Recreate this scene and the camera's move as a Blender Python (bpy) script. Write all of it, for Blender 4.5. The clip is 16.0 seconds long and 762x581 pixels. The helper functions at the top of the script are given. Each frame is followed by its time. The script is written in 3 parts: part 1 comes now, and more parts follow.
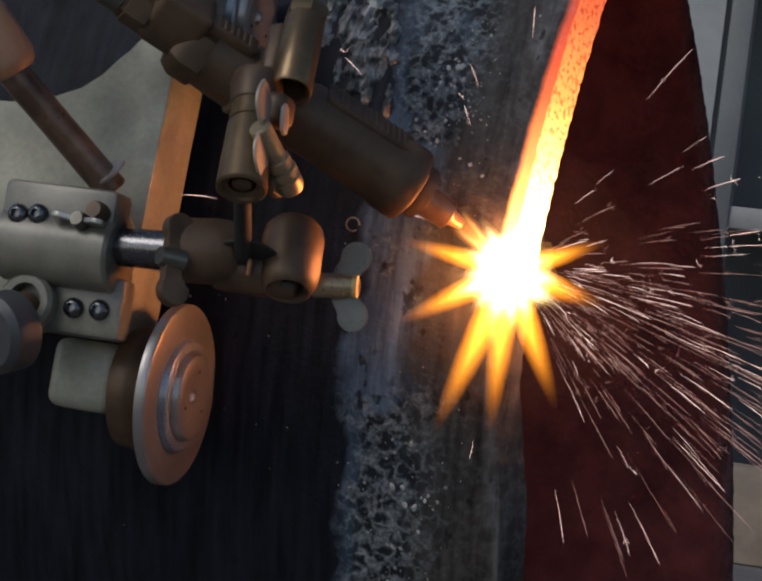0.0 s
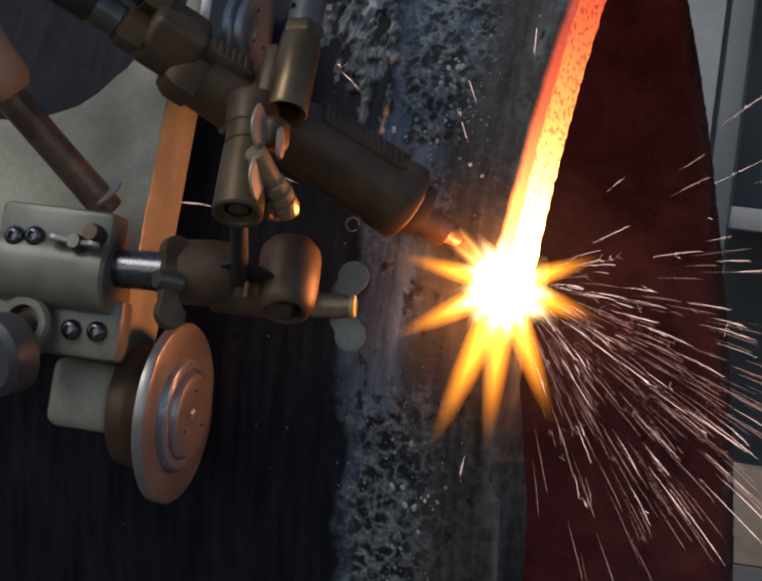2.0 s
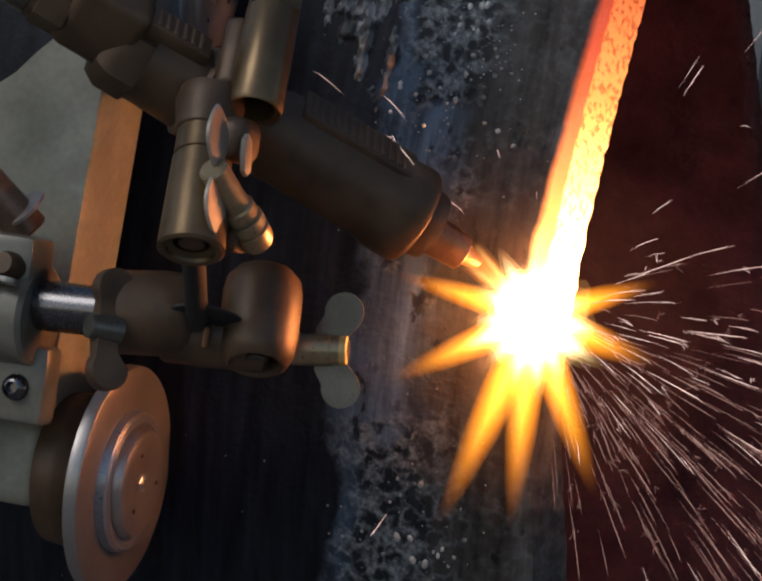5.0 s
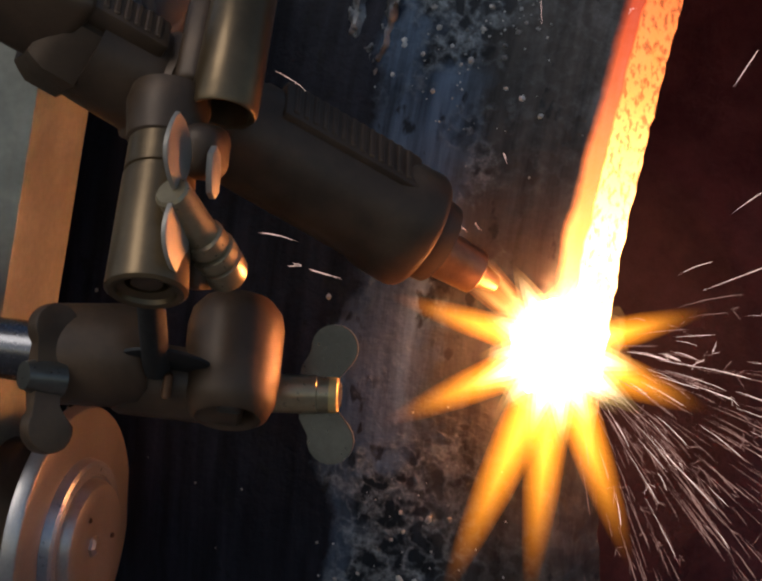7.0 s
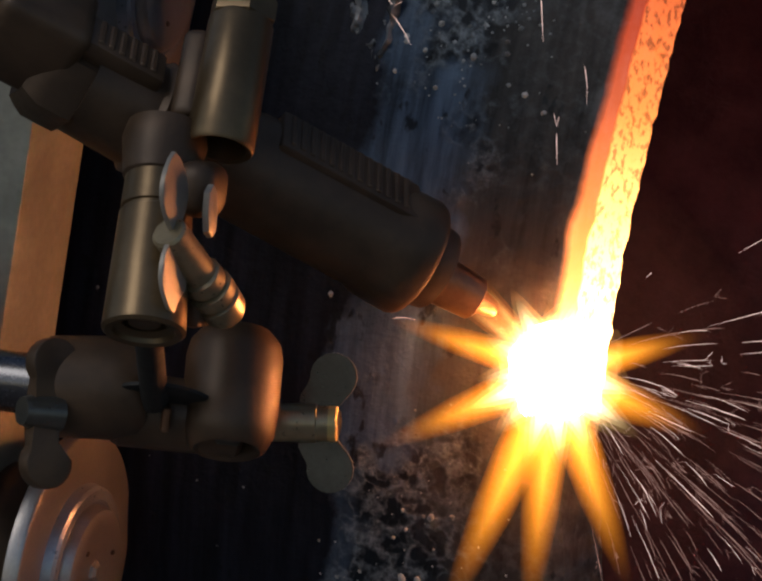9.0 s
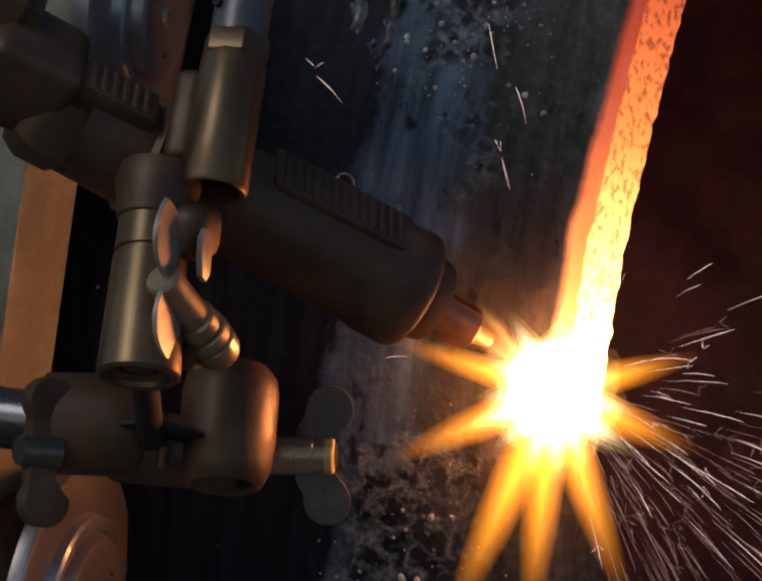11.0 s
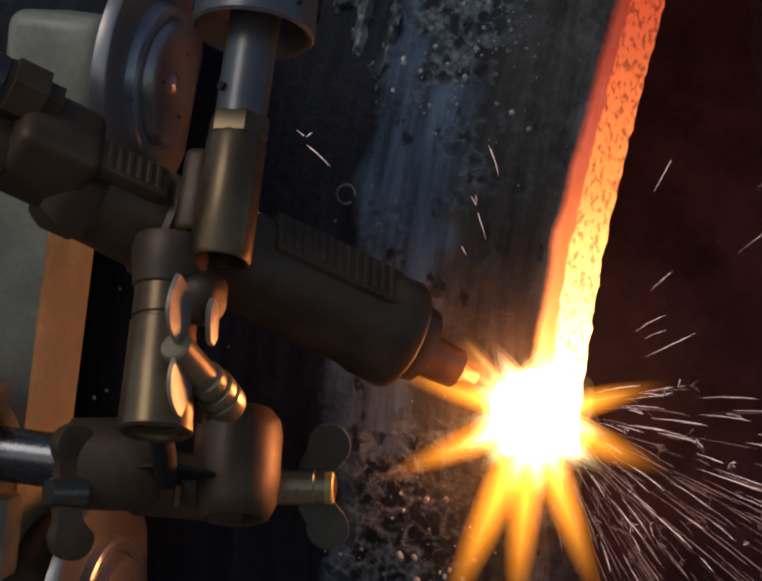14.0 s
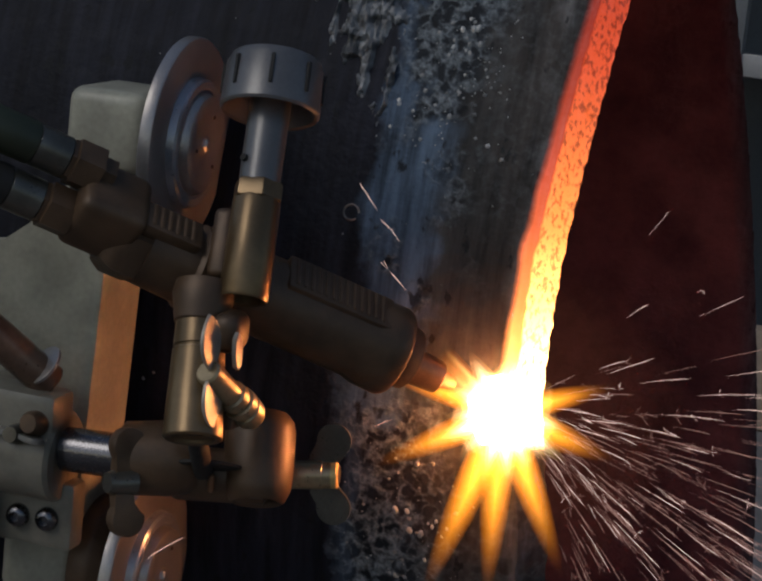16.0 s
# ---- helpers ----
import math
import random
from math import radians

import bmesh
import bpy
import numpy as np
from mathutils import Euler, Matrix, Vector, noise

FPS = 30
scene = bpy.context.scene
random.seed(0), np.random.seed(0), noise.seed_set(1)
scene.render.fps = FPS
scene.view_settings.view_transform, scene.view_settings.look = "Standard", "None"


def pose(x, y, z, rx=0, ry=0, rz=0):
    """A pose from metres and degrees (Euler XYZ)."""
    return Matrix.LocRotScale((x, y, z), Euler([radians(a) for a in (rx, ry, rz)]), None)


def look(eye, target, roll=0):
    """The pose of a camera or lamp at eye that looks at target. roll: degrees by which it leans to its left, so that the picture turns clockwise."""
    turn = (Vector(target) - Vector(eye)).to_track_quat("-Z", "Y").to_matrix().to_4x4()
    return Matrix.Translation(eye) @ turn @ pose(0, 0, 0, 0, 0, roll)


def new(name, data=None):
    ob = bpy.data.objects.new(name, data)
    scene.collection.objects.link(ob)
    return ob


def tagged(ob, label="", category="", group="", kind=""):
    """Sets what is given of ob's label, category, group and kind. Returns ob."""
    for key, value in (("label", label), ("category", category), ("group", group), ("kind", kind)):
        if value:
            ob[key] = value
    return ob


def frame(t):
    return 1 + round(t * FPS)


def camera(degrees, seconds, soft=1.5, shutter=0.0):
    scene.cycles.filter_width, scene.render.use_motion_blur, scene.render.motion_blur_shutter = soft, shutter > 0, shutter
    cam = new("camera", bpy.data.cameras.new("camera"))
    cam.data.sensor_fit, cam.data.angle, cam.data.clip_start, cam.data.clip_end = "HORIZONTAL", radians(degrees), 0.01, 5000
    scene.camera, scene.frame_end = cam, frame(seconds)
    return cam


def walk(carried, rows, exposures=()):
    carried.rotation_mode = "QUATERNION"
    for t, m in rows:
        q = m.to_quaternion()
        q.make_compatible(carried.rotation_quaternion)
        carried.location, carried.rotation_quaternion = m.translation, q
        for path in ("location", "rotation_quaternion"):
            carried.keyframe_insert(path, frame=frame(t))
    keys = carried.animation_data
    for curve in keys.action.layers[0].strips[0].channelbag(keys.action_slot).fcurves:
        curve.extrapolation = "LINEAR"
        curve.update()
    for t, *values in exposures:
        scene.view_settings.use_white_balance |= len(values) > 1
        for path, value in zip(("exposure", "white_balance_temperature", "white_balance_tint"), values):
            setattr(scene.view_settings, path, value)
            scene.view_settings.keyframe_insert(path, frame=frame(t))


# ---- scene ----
cam = camera(20.0, 16.0, soft=2.5)

# the camera stands still, glides in, stands still again and glides back
walk(cam, [(t, pose(*row)) for t, *row in (
    (0.0, 0.2125, -1.2259, 0.0476, 88.01, -6.85, 17.31),
    (1.5, 0.2125, -1.2259, 0.0476, 88.01, -6.85, 17.31),
    (2.5, 0.2125, -1.2259, 0.0476, 88.01, -6.85, 17.31),
    (3.0, 0.1980, -1.1874, 0.0639, 86.88, -7.02, 17.31),
    (3.5, 0.1849, -1.1501, 0.0660, 86.59, -7.08, 17.24),
    (4.0, 0.1711, -1.1108, 0.0674, 86.33, -7.08, 17.15),
    (6.5, 0.1092, -0.9394, 0.0775, 84.36, -7.11, 16.55),
    (7.0, 0.1005, -0.9199, 0.0796, 83.94, -7.17, 16.32),
    (7.5, 0.1000, -0.9198, 0.0802, 83.86, -7.15, 16.29),
    (8.0, 0.0975, -0.9186, 0.0798, 83.82, -7.17, 16.15),
    (9.5, 0.0975, -0.9186, 0.0798, 83.82, -7.17, 16.15),
    (12.0, 0.0975, -0.9186, 0.0798, 83.82, -7.17, 16.15),
    (13.0, 0.0975, -0.9186, 0.0798, 83.82, -7.17, 16.15),
    (13.5, 0.1022, -0.9410, 0.0839, 83.72, -7.08, 16.01),
    (14.0, 0.1128, -0.9722, 0.0901, 83.49, -7.04, 16.21),
    (14.5, 0.1242, -1.0044, 0.0942, 83.54, -7.02, 16.37),
    (15.0, 0.1372, -1.0389, 0.1039, 83.12, -6.95, 16.66),
    (15.5, 0.1469, -1.0733, 0.1110, 82.91, -7.03, 16.67),
    (16.0, 0.1596, -1.1069, 0.1242, 82.27, -7.10, 17.00),
)], exposures=((0.0, 0.5), (2.5, 0.45), (4.0, 0.38), (7.0, 0.2), (8.0, -0.05), (9.0, -0.25), (13.0, -0.3), (16.0, 0.0)))

# ---- light ----
scene.cycles.transparent_max_bounces = 64
world = bpy.data.worlds.new("world")
scene.world = world
world.use_nodes = True
wn = world.node_tree.nodes
sky = wn.new("ShaderNodeTexSky")
sky.sky_type, sky.sun_disc = "NISHITA", False
sky.sun_elevation, sky.sun_rotation = radians(38), radians(215)
world.node_tree.links.new(sky.outputs[0], wn["Background"].inputs[0])
wn["Background"].inputs[1].default_value = 0.07
sun = new("sun", bpy.data.lights.new("sun", "SUN"))
sun.data.energy, sun.data.angle, sun.data.color = 0.5, radians(25), (1.0, 0.96, 0.90)
sun.matrix_world = look((-2.0, -3.0, 3.0), (0, 0, 0))


# ---- materials ----
def material(name, base, rough=0.5, metal=0.0, grain=60.0, vary=0.25, bump=0.15, speck=0.15, second=None, blotch=12.0, spread=(0.4, 0.65)):
    """A surface with blotches, fine grain and relief; sizes are per metre."""
    m = bpy.data.materials.new(name)
    m.use_nodes = True
    n, l = m.node_tree.nodes, m.node_tree.links
    b = n["Principled BSDF"]
    co = n.new("ShaderNodeTexCoord")
    big, small = n.new("ShaderNodeTexNoise"), n.new("ShaderNodeTexNoise")
    big.inputs["Scale"].default_value, big.inputs["Detail"].default_value = blotch, 6
    small.inputs["Scale"].default_value, small.inputs["Detail"].default_value = grain, 5
    for tex in (big, small):
        l.new(co.outputs["Object"], tex.inputs["Vector"])
    ramp = n.new("ShaderNodeValToRGB")
    e = ramp.color_ramp.elements
    e[0].position, e[1].position = spread
    e[0].color = (*[c * (1 - vary) for c in base], 1)
    e[1].color = (*(second or [min(1, c * (1 + vary)) for c in base]), 1)
    mix = n.new("ShaderNodeMix")
    mix.data_type, mix.blend_type = "RGBA", "OVERLAY"
    mix.inputs[0].default_value = speck
    l.new(big.outputs["Fac"], ramp.inputs["Fac"])
    l.new(ramp.outputs["Color"], mix.inputs["A"])
    l.new(small.outputs["Fac"], mix.inputs["B"])
    l.new(mix.outputs["Result"], b.inputs["Base Color"])
    rr = n.new("ShaderNodeMapRange")
    rr.inputs["To Min"].default_value, rr.inputs["To Max"].default_value = rough * 0.75, min(1, rough * 1.25)
    l.new(small.outputs["Fac"], rr.inputs["Value"])
    l.new(rr.outputs["Result"], b.inputs["Roughness"])
    b.inputs["Metallic"].default_value = metal
    bp = n.new("ShaderNodeBump")
    bp.inputs["Strength"].default_value, bp.inputs["Distance"].default_value = bump, 0.0006
    l.new(small.outputs["Fac"], bp.inputs["Height"])
    l.new(bp.outputs["Normal"], b.inputs["Normal"])
    return m


PAINT = material("grey_green_paint", (0.37, 0.36, 0.285), 0.38, 0.0, 420, 0.22, 0.07, 0.22, second=(0.41, 0.40, 0.315), blotch=38)
BRACKET = material("worn_grey_brown_paint", (0.17, 0.16, 0.130), 0.34, 0.1, 420, 0.22, 0.07, 0.22, second=(0.21, 0.20, 0.165), blotch=45)
CAST = material("dark_cast_metal", (0.092, 0.056, 0.032), 0.46, 0.30, 600, 0.25, 0.12, blotch=60)
BRASS = material("tarnished_brass", (0.150, 0.102, 0.054), 0.32, 0.65, 500, 0.25, 0.08, blotch=50)
CHROME = material("chromed_steel", (0.14, 0.14, 0.15), 0.26, 1.0, 900, 0.1, 0.02)
STEEL = material("turned_steel", (0.36, 0.34, 0.33), 0.34, 0.75, 900, 0.12, 0.05, blotch=40)
KNOB = material("dark_grey_plastic", (0.05, 0.052, 0.056), 0.45, 0.0, 500, 0.2, 0.08)
# brass lightened: the flame's light on pin and bolt is in the colour
PINBRASS = material("worn_lit_brass", (0.38, 0.30, 0.18), 0.30, 0.6, 700, 0.2, 0.05, blotch=70)
# brighter, yellower copy of the pin's brass: flame light on the end face
PINEND = material("flame_lit_worn_brass", (0.72, 0.54, 0.22), 0.42, 0.35, 700, 0.2, 0.05, blotch=70)
DULL = material("dull_plated_steel", (0.12, 0.115, 0.10), 0.30, 0.75, 800, 0.25, 0.06, blotch=60)
EAR = material("worn_plated_ear", (0.33, 0.29, 0.24), 0.42, 0.25, 800, 0.15, 0.05, blotch=60)
WING = material("plated_steel", (0.40, 0.39, 0.36), 0.33, 0.8, 800, 0.15, 0.05, blotch=60)
GREYTUBE = material("grey_metal", (0.135, 0.135, 0.138), 0.35, 0.5, 700, 0.12, 0.05, blotch=60)
RING = material("blued_steel", (0.30, 0.32, 0.36), 0.30, 0.6, 800, 0.15, 0.05, blotch=50)
# rubber black, also the painted shade of holes, notches and the split
BLACK = material("black_rubber_and_gap_shade", (0.014, 0.013, 0.012), 0.75, 0.0, 400, 0.2, 0.1)
GREENHOSE = material("dark_green_rubber", (0.020, 0.028, 0.014), 0.5, 0.0, 400, 0.2, 0.1)
WOODBAR = material("brown_worn_bar", (0.10, 0.060, 0.040), 0.30, 0.35, 500, 0.35, 0.06, second=(0.16, 0.10, 0.07), blotch=70)
GRIP = material("brown_grip", (0.30, 0.18, 0.11), 0.5, 0.0, 400, 0.15, 0.06)
COPPER = material("copper_nozzle", (0.34, 0.19, 0.11), 0.33, 0.9, 800, 0.25, 0.06, blotch=90)
CONCRETE = material("concrete_floor", (0.20, 0.19, 0.18), 0.85, 0.0, 90, 0.25, 0.4, blotch=3)
WALLPAINT = material("workshop_wall", (0.16, 0.16, 0.165), 0.8, 0.0, 60, 0.15, 0.2, blotch=2)
LOCKER = material("grey_sheet_metal", (0.20, 0.205, 0.21), 0.45, 0.2, 200, 0.15, 0.05, blotch=6)
WALLPAINT_LIGHT = material("light_grey_paint", (0.34, 0.35, 0.35), 0.7, 0.0, 60, 0.12, 0.2, blotch=4)
SHELFPAINT = material("pale_shelf_paint", (0.30, 0.30, 0.30), 0.5, 0.1, 120, 0.12, 0.1, blotch=8)
BEAD = material("spatter", (0.30, 0.30, 0.29), 0.4, 0.3, 900, 0.5, 0.2, blotch=90)
DROP = material("pale_spatter_drop", (0.46, 0.46, 0.44), 0.35, 0.2, 900, 0.3, 0.2, blotch=200)
CRUST = material("slag", (0.13, 0.135, 0.14), 0.45, 0.2, 500, 0.55, 0.5, second=(0.26, 0.27, 0.28), blotch=150)
CARTON = material("brown_board", (0.32, 0.25, 0.19), 0.8, 0.0, 150, 0.15, 0.1, blotch=20)


def glow(name, colour, strength, start=0.0, power=1.0):
    """Fire and glare: light added over what lies behind, fading towards the tip of its own z axis (0 to 1)."""
    m = bpy.data.materials.new(name)
    m.use_nodes = True
    n, l = m.node_tree.nodes, m.node_tree.links
    n.remove(n["Principled BSDF"])
    co, sep = n.new("ShaderNodeTexCoord"), n.new("ShaderNodeSeparateXYZ")
    l.new(co.outputs["Object"], sep.inputs[0])
    fade = n.new("ShaderNodeMapRange")
    fade.inputs["From Min"].default_value, fade.inputs["From Max"].default_value = start, 1.0
    fade.inputs["To Min"].default_value, fade.inputs["To Max"].default_value = 1.0, 0.0
    l.new(sep.outputs["Z"], fade.inputs["Value"])
    pw = n.new("ShaderNodeMath")
    pw.operation = "POWER"
    pw.inputs[1].default_value = power
    l.new(fade.outputs[0], pw.inputs[0])
    mul = n.new("ShaderNodeMath")
    mul.operation = "MULTIPLY"
    mul.inputs[1].default_value = strength
    l.new(pw.outputs[0], mul.inputs[0])
    em, tr, add = n.new("ShaderNodeEmission"), n.new("ShaderNodeBsdfTransparent"), n.new("ShaderNodeAddShader")
    em.inputs["Color"].default_value = (*colour, 1)
    l.new(mul.outputs[0], em.inputs["Strength"])
    l.new(em.outputs[0], add.inputs[0])
    l.new(tr.outputs[0], add.inputs[1])
    l.new(add.outputs[0], n["Material Output"].inputs["Surface"])
    return m


def plain_glow(name, colour, strength):
    m = bpy.data.materials.new(name)
    m.use_nodes = True
    n, l = m.node_tree.nodes, m.node_tree.links
    n.remove(n["Principled BSDF"])
    em = n.new("ShaderNodeEmission")
    em.inputs["Color"].default_value, em.inputs["Strength"].default_value = (*colour, 1), strength
    l.new(em.outputs[0], n["Material Output"].inputs["Surface"])
    return m


# ---- shape helpers ----
def part(name, bm, mat, parent=None, label="", smooth=True):
    me = bpy.data.meshes.new(name)
    bmesh.ops.recalc_face_normals(bm, faces=bm.faces[:])
    bm.to_mesh(me)
    bm.free()
    me.materials.append(mat)
    ob = new(name, me)
    if smooth:
        for p in me.polygons:
            p.use_smooth = True
        me.set_sharp_from_angle(angle=radians(35))
    if parent is not None:
        ob.parent = parent
    if label:
        tagged(ob, label)
    return ob


def mm(p):
    return Vector(p) * 0.001


def lathe(p0, p1, profile, seg=40, bm=None, caps=True):
    """Rings (distance from p0 towards p1, radius), in millimetres, turned about the line p0-p1."""
    bm = bm or bmesh.new()
    p0, p1 = mm(p0), mm(p1)
    q = (p1 - p0).to_track_quat("Z", "Y")
    rings = []
    for s, r in profile:
        rings.append([bm.verts.new(p0 + q @ Vector((r * 0.001 * math.cos(a), r * 0.001 * math.sin(a), s * 0.001)))
                      for a in (2 * math.pi * k / seg for k in range(seg))])
    for a, b in zip(rings, rings[1:]):
        for k in range(seg):
            bm.faces.new((a[k], a[(k + 1) % seg], b[(k + 1) % seg], b[k]))
    if caps:
        bm.faces.new(rings[0][::-1])
        bm.faces.new(rings[-1])
    return bm


def rod(p0, p1, r, edge=0.6, seg=32, bm=None, r1=None):
    """A round bar with broken edges."""
    r1 = r if r1 is None else r1
    h = (Vector(p1) - Vector(p0)).length
    return lathe(p0, p1, [(0, r - edge), (edge, r), (h - edge, r1), (h, r1 - edge)], seg, bm)


def block(lo, hi, bevel=1.5, bm=None, m=None, seg=2):
    """A box between two corners, in millimetres, with rounded edges."""
    fresh = bmesh.new()
    c, d = (Vector(lo) + Vector(hi)) / 2, Vector(hi) - Vector(lo)
    bmesh.ops.create_cube(fresh, size=1.0, matrix=Matrix.Translation(c * 0.001) @ Matrix.Diagonal((d.x * 0.001, d.y * 0.001, d.z * 0.001, 1)))
    if bevel:
        bmesh.ops.bevel(fresh, geom=fresh.edges[:], offset=bevel * 0.001, segments=seg, affect="EDGES", profile=0.5)
    if m is not None:
        bmesh.ops.transform(fresh, matrix=m, verts=fresh.verts[:])
    if bm is None:
        return fresh
    me = bpy.data.meshes.new("tmp")
    fresh.to_mesh(me)
    fresh.free()
    bm.from_mesh(me)
    bpy.data.meshes.remove(me)
    return bm


def slab(outline, lo, hi, bevel=1.0, m=None):
    """A flat outline (x, y) in millimetres, raised from lo to hi along z, edges broken."""
    bm = bmesh.new()
    bottom = [bm.verts.new((x * 0.001, y * 0.001, lo * 0.001)) for x, y in outline]
    top = [bm.verts.new((x * 0.001, y * 0.001, hi * 0.001)) for x, y in outline]
    bm.faces.new(bottom[::-1])
    cap = bm.faces.new(top)
    for k in range(len(outline)):
        j = (k + 1) % len(outline)
        bm.faces.new((bottom[k], bottom[j], top[j], top[k]))
    if bevel:
        bmesh.ops.bevel(bm, geom=cap.edges[:], offset=bevel * 0.001, segments=2, affect="EDGES", profile=0.5)
    if m is not None:
        bmesh.ops.transform(bm, matrix=m, verts=bm.verts[:])
    return bm


def frame_at(origin, z, x):
    """The pose at origin (millimetres) whose z axis is z and whose x axis leans to x."""
    z = Vector(z).normalized()
    y = z.cross(Vector(x)).normalized()
    x = y.cross(z)
    return Matrix.Translation(mm(origin)) @ Matrix((x, y, z)).transposed().to_4x4()


def rounded(w, h, r, n=6):
    """The outline of a rounded rectangle round the origin."""
    out = []
    for cx, cy, a0 in ((w / 2 - r, h / 2 - r, 0), (r - w / 2, h / 2 - r, 90), (r - w / 2, r - h / 2, 180), (w / 2 - r, r - h / 2, 270)):
        out += [(cx + r * math.cos(radians(a0 + 90 * k / n)), cy + r * math.sin(radians(a0 + 90 * k / n))) for k in range(n + 1)]
    return out


def tube_path(points, r, seg=20, bm=None):
    """A bent round hose through points in millimetres."""
    bm = bm or bmesh.new()
    pts = [mm(p) for p in points]
    fine = []
    for i in range(len(pts) - 1):
        a, b, c, d = pts[max(i - 1, 0)], pts[i], pts[i + 1], pts[min(i + 2, len(pts) - 1)]
        for k in range(6):
            u = k / 6
            fine.append(0.5 * ((2 * b) + (c - a) * u + (2 * a - 5 * b + 4 * c - d) * u * u + (3 * b - a - 3 * c + d) * u ** 3))
    fine.append(pts[-1])
    rings = []
    for i, p in enumerate(fine):
        t = (fine[min(i + 1, len(fine) - 1)] - fine[max(i - 1, 0)]).normalized()
        q = t.to_track_quat("Z", "Y")
        rings.append([bm.verts.new(p + q @ Vector((r * 0.001 * math.cos(2 * math.pi * k / seg), r * 0.001 * math.sin(2 * math.pi * k / seg), 0))) for k in range(seg)])
    for a, b in zip(rings, rings[1:]):
        for k in range(seg):
            bm.faces.new((a[k], a[(k + 1) % seg], b[(k + 1) % seg], b[k]))
    bm.faces.new(rings[0][::-1])
    bm.faces.new(rings[-1])
    return bm


# ---- the cutting machine: x along the pipe, y up round it, z away from its axis ----
REST = 82.7
machine = new("pipe_cutting_machine")
machine.matrix_world = pose(0, 0, 0, REST)
tagged(machine, "grey-green painted pipe cutting machine with bright steel wheels and dark torch", "cutting machine")

# ---- large structure: the pipe, the floor, the wall behind ----
R, WALL = 0.325, 0.0110


def pipe_steel():
    """Scaled steel: dark mill scale, a blue-grey band and a speckled band beside the cut, glowing next to the torch."""
    m = bpy.data.materials.new("scaled_pipe_steel")
    m.use_nodes = True
    n, l = m.node_tree.nodes, m.node_tree.links
    b = n["Principled BSDF"]
    co = n.new("ShaderNodeTexCoord")
    sep = n.new("ShaderNodeSeparateXYZ")
    l.new(co.outputs["Object"], sep.inputs[0])

    def tex(scale, detail=8, stretch=None, rough=0.6):
        t = n.new("ShaderNodeTexNoise")
        t.inputs["Scale"].default_value, t.inputs["Detail"].default_value, t.inputs["Roughness"].default_value = scale, detail, rough
        if stretch:
            mp = n.new("ShaderNodeMapping")
            mp.inputs["Scale"].default_value = stretch
            l.new(co.outputs["Object"], mp.inputs["Vector"])
            l.new(mp.outputs[0], t.inputs["Vector"])
        else:
            l.new(co.outputs["Object"], t.inputs["Vector"])
        return t.outputs["Fac"]

    def math_(op, a, c):
        k = n.new("ShaderNodeMath")
        k.operation = op
        for i, v in enumerate((a, c)):
            if isinstance(v, (int, float)):
                k.inputs[i].default_value = v
            else:
                l.new(v, k.inputs[i])
        return k.outputs[0]

    def ramp(v, *stops, mode="LINEAR"):
        r = n.new("ShaderNodeValToRGB")
        r.color_ramp.interpolation = mode
        e = r.color_ramp.elements
        while len(e) < len(stops):
            e.new(0.5)
        for k, (p, c) in zip(e, stops):
            k.position, k.color = p, (*c, 1) if isinstance(c, tuple) else (c, c, c, 1)
        l.new(v, r.inputs[0])
        return r.outputs[0]

    def blend(f, a, c, mode="MIX"):
        k = n.new("ShaderNodeMix")
        k.data_type, k.blend_type = "RGBA", mode
        for v, s in ((f, k.inputs[0]), (a, k.inputs["A"]), (c, k.inputs["B"])):
            if isinstance(v, (int, float)):
                s.default_value = v
            elif isinstance(v, tuple):
                s.default_value = (*v, 1)
            else:
                l.new(v, s)
        return k.outputs["Result"]

    dep, inn = n.new("ShaderNodeAttribute"), n.new("ShaderNodeAttribute")
    dep.attribute_name, inn.attribute_name = "depth", "inner"
    xs = dep.outputs["Fac"]
    # where along the pipe, blurred by noise: 0 at x = -120 mm, 1 at x = 0
    wob = math_("MULTIPLY", math_("SUBTRACT", tex(28, 6), 0.5), 0.045)
    along = math_("MULTIPLY", math_("ADD", math_("ADD", xs, wob), 0.12), 1 / 0.12)
    base = ramp(along, (0.0, (0.011, 0.012, 0.018)), (0.36, (0.012, 0.013, 0.020)), (0.43, (0.080, 0.116, 0.172)), (0.62, (0.094, 0.132, 0.186)),
                (0.70, (0.050, 0.048, 0.047)), (0.90, (0.048, 0.041, 0.037)), (0.96, (0.105, 0.098, 0.096)), (1.0, (0.06, 0.054, 0.052)))
    streak = tex(190, 6, (1, 0.10, 0.10))
    base = blend(0.85, base, ramp(streak, (0.30, 0.12), (0.70, 0.92)), "OVERLAY")
    base = blend(0.5, base, ramp(tex(14, 5, (1.6, 0.5, 0.5)), (0.34, 0.22), (0.66, 0.80)), "OVERLAY")
    # dark blots in the pale band
    pits = ramp(tex(130, 3, (1, 0.6, 0.6)), (0.33, 0.0), (0.38, 1.0))
    base = blend(math_("MULTIPLY", math_("SUBTRACT", 1.0, pits), 0.85), base, (0.010, 0.011, 0.013))
    # crust of flaked scale: pale ridges round dark pits, thick in two long patches beside the cut
    cell = n.new("ShaderNodeTexVoronoi")
    cell.inputs["Scale"].default_value = 185
    warp = n.new("ShaderNodeTexNoise")
    warp.inputs["Scale"].default_value, warp.inputs["Detail"].default_value = 160, 4
    l.new(co.outputs["Object"], warp.inputs["Vector"])
    wv = n.new("ShaderNodeVectorMath")
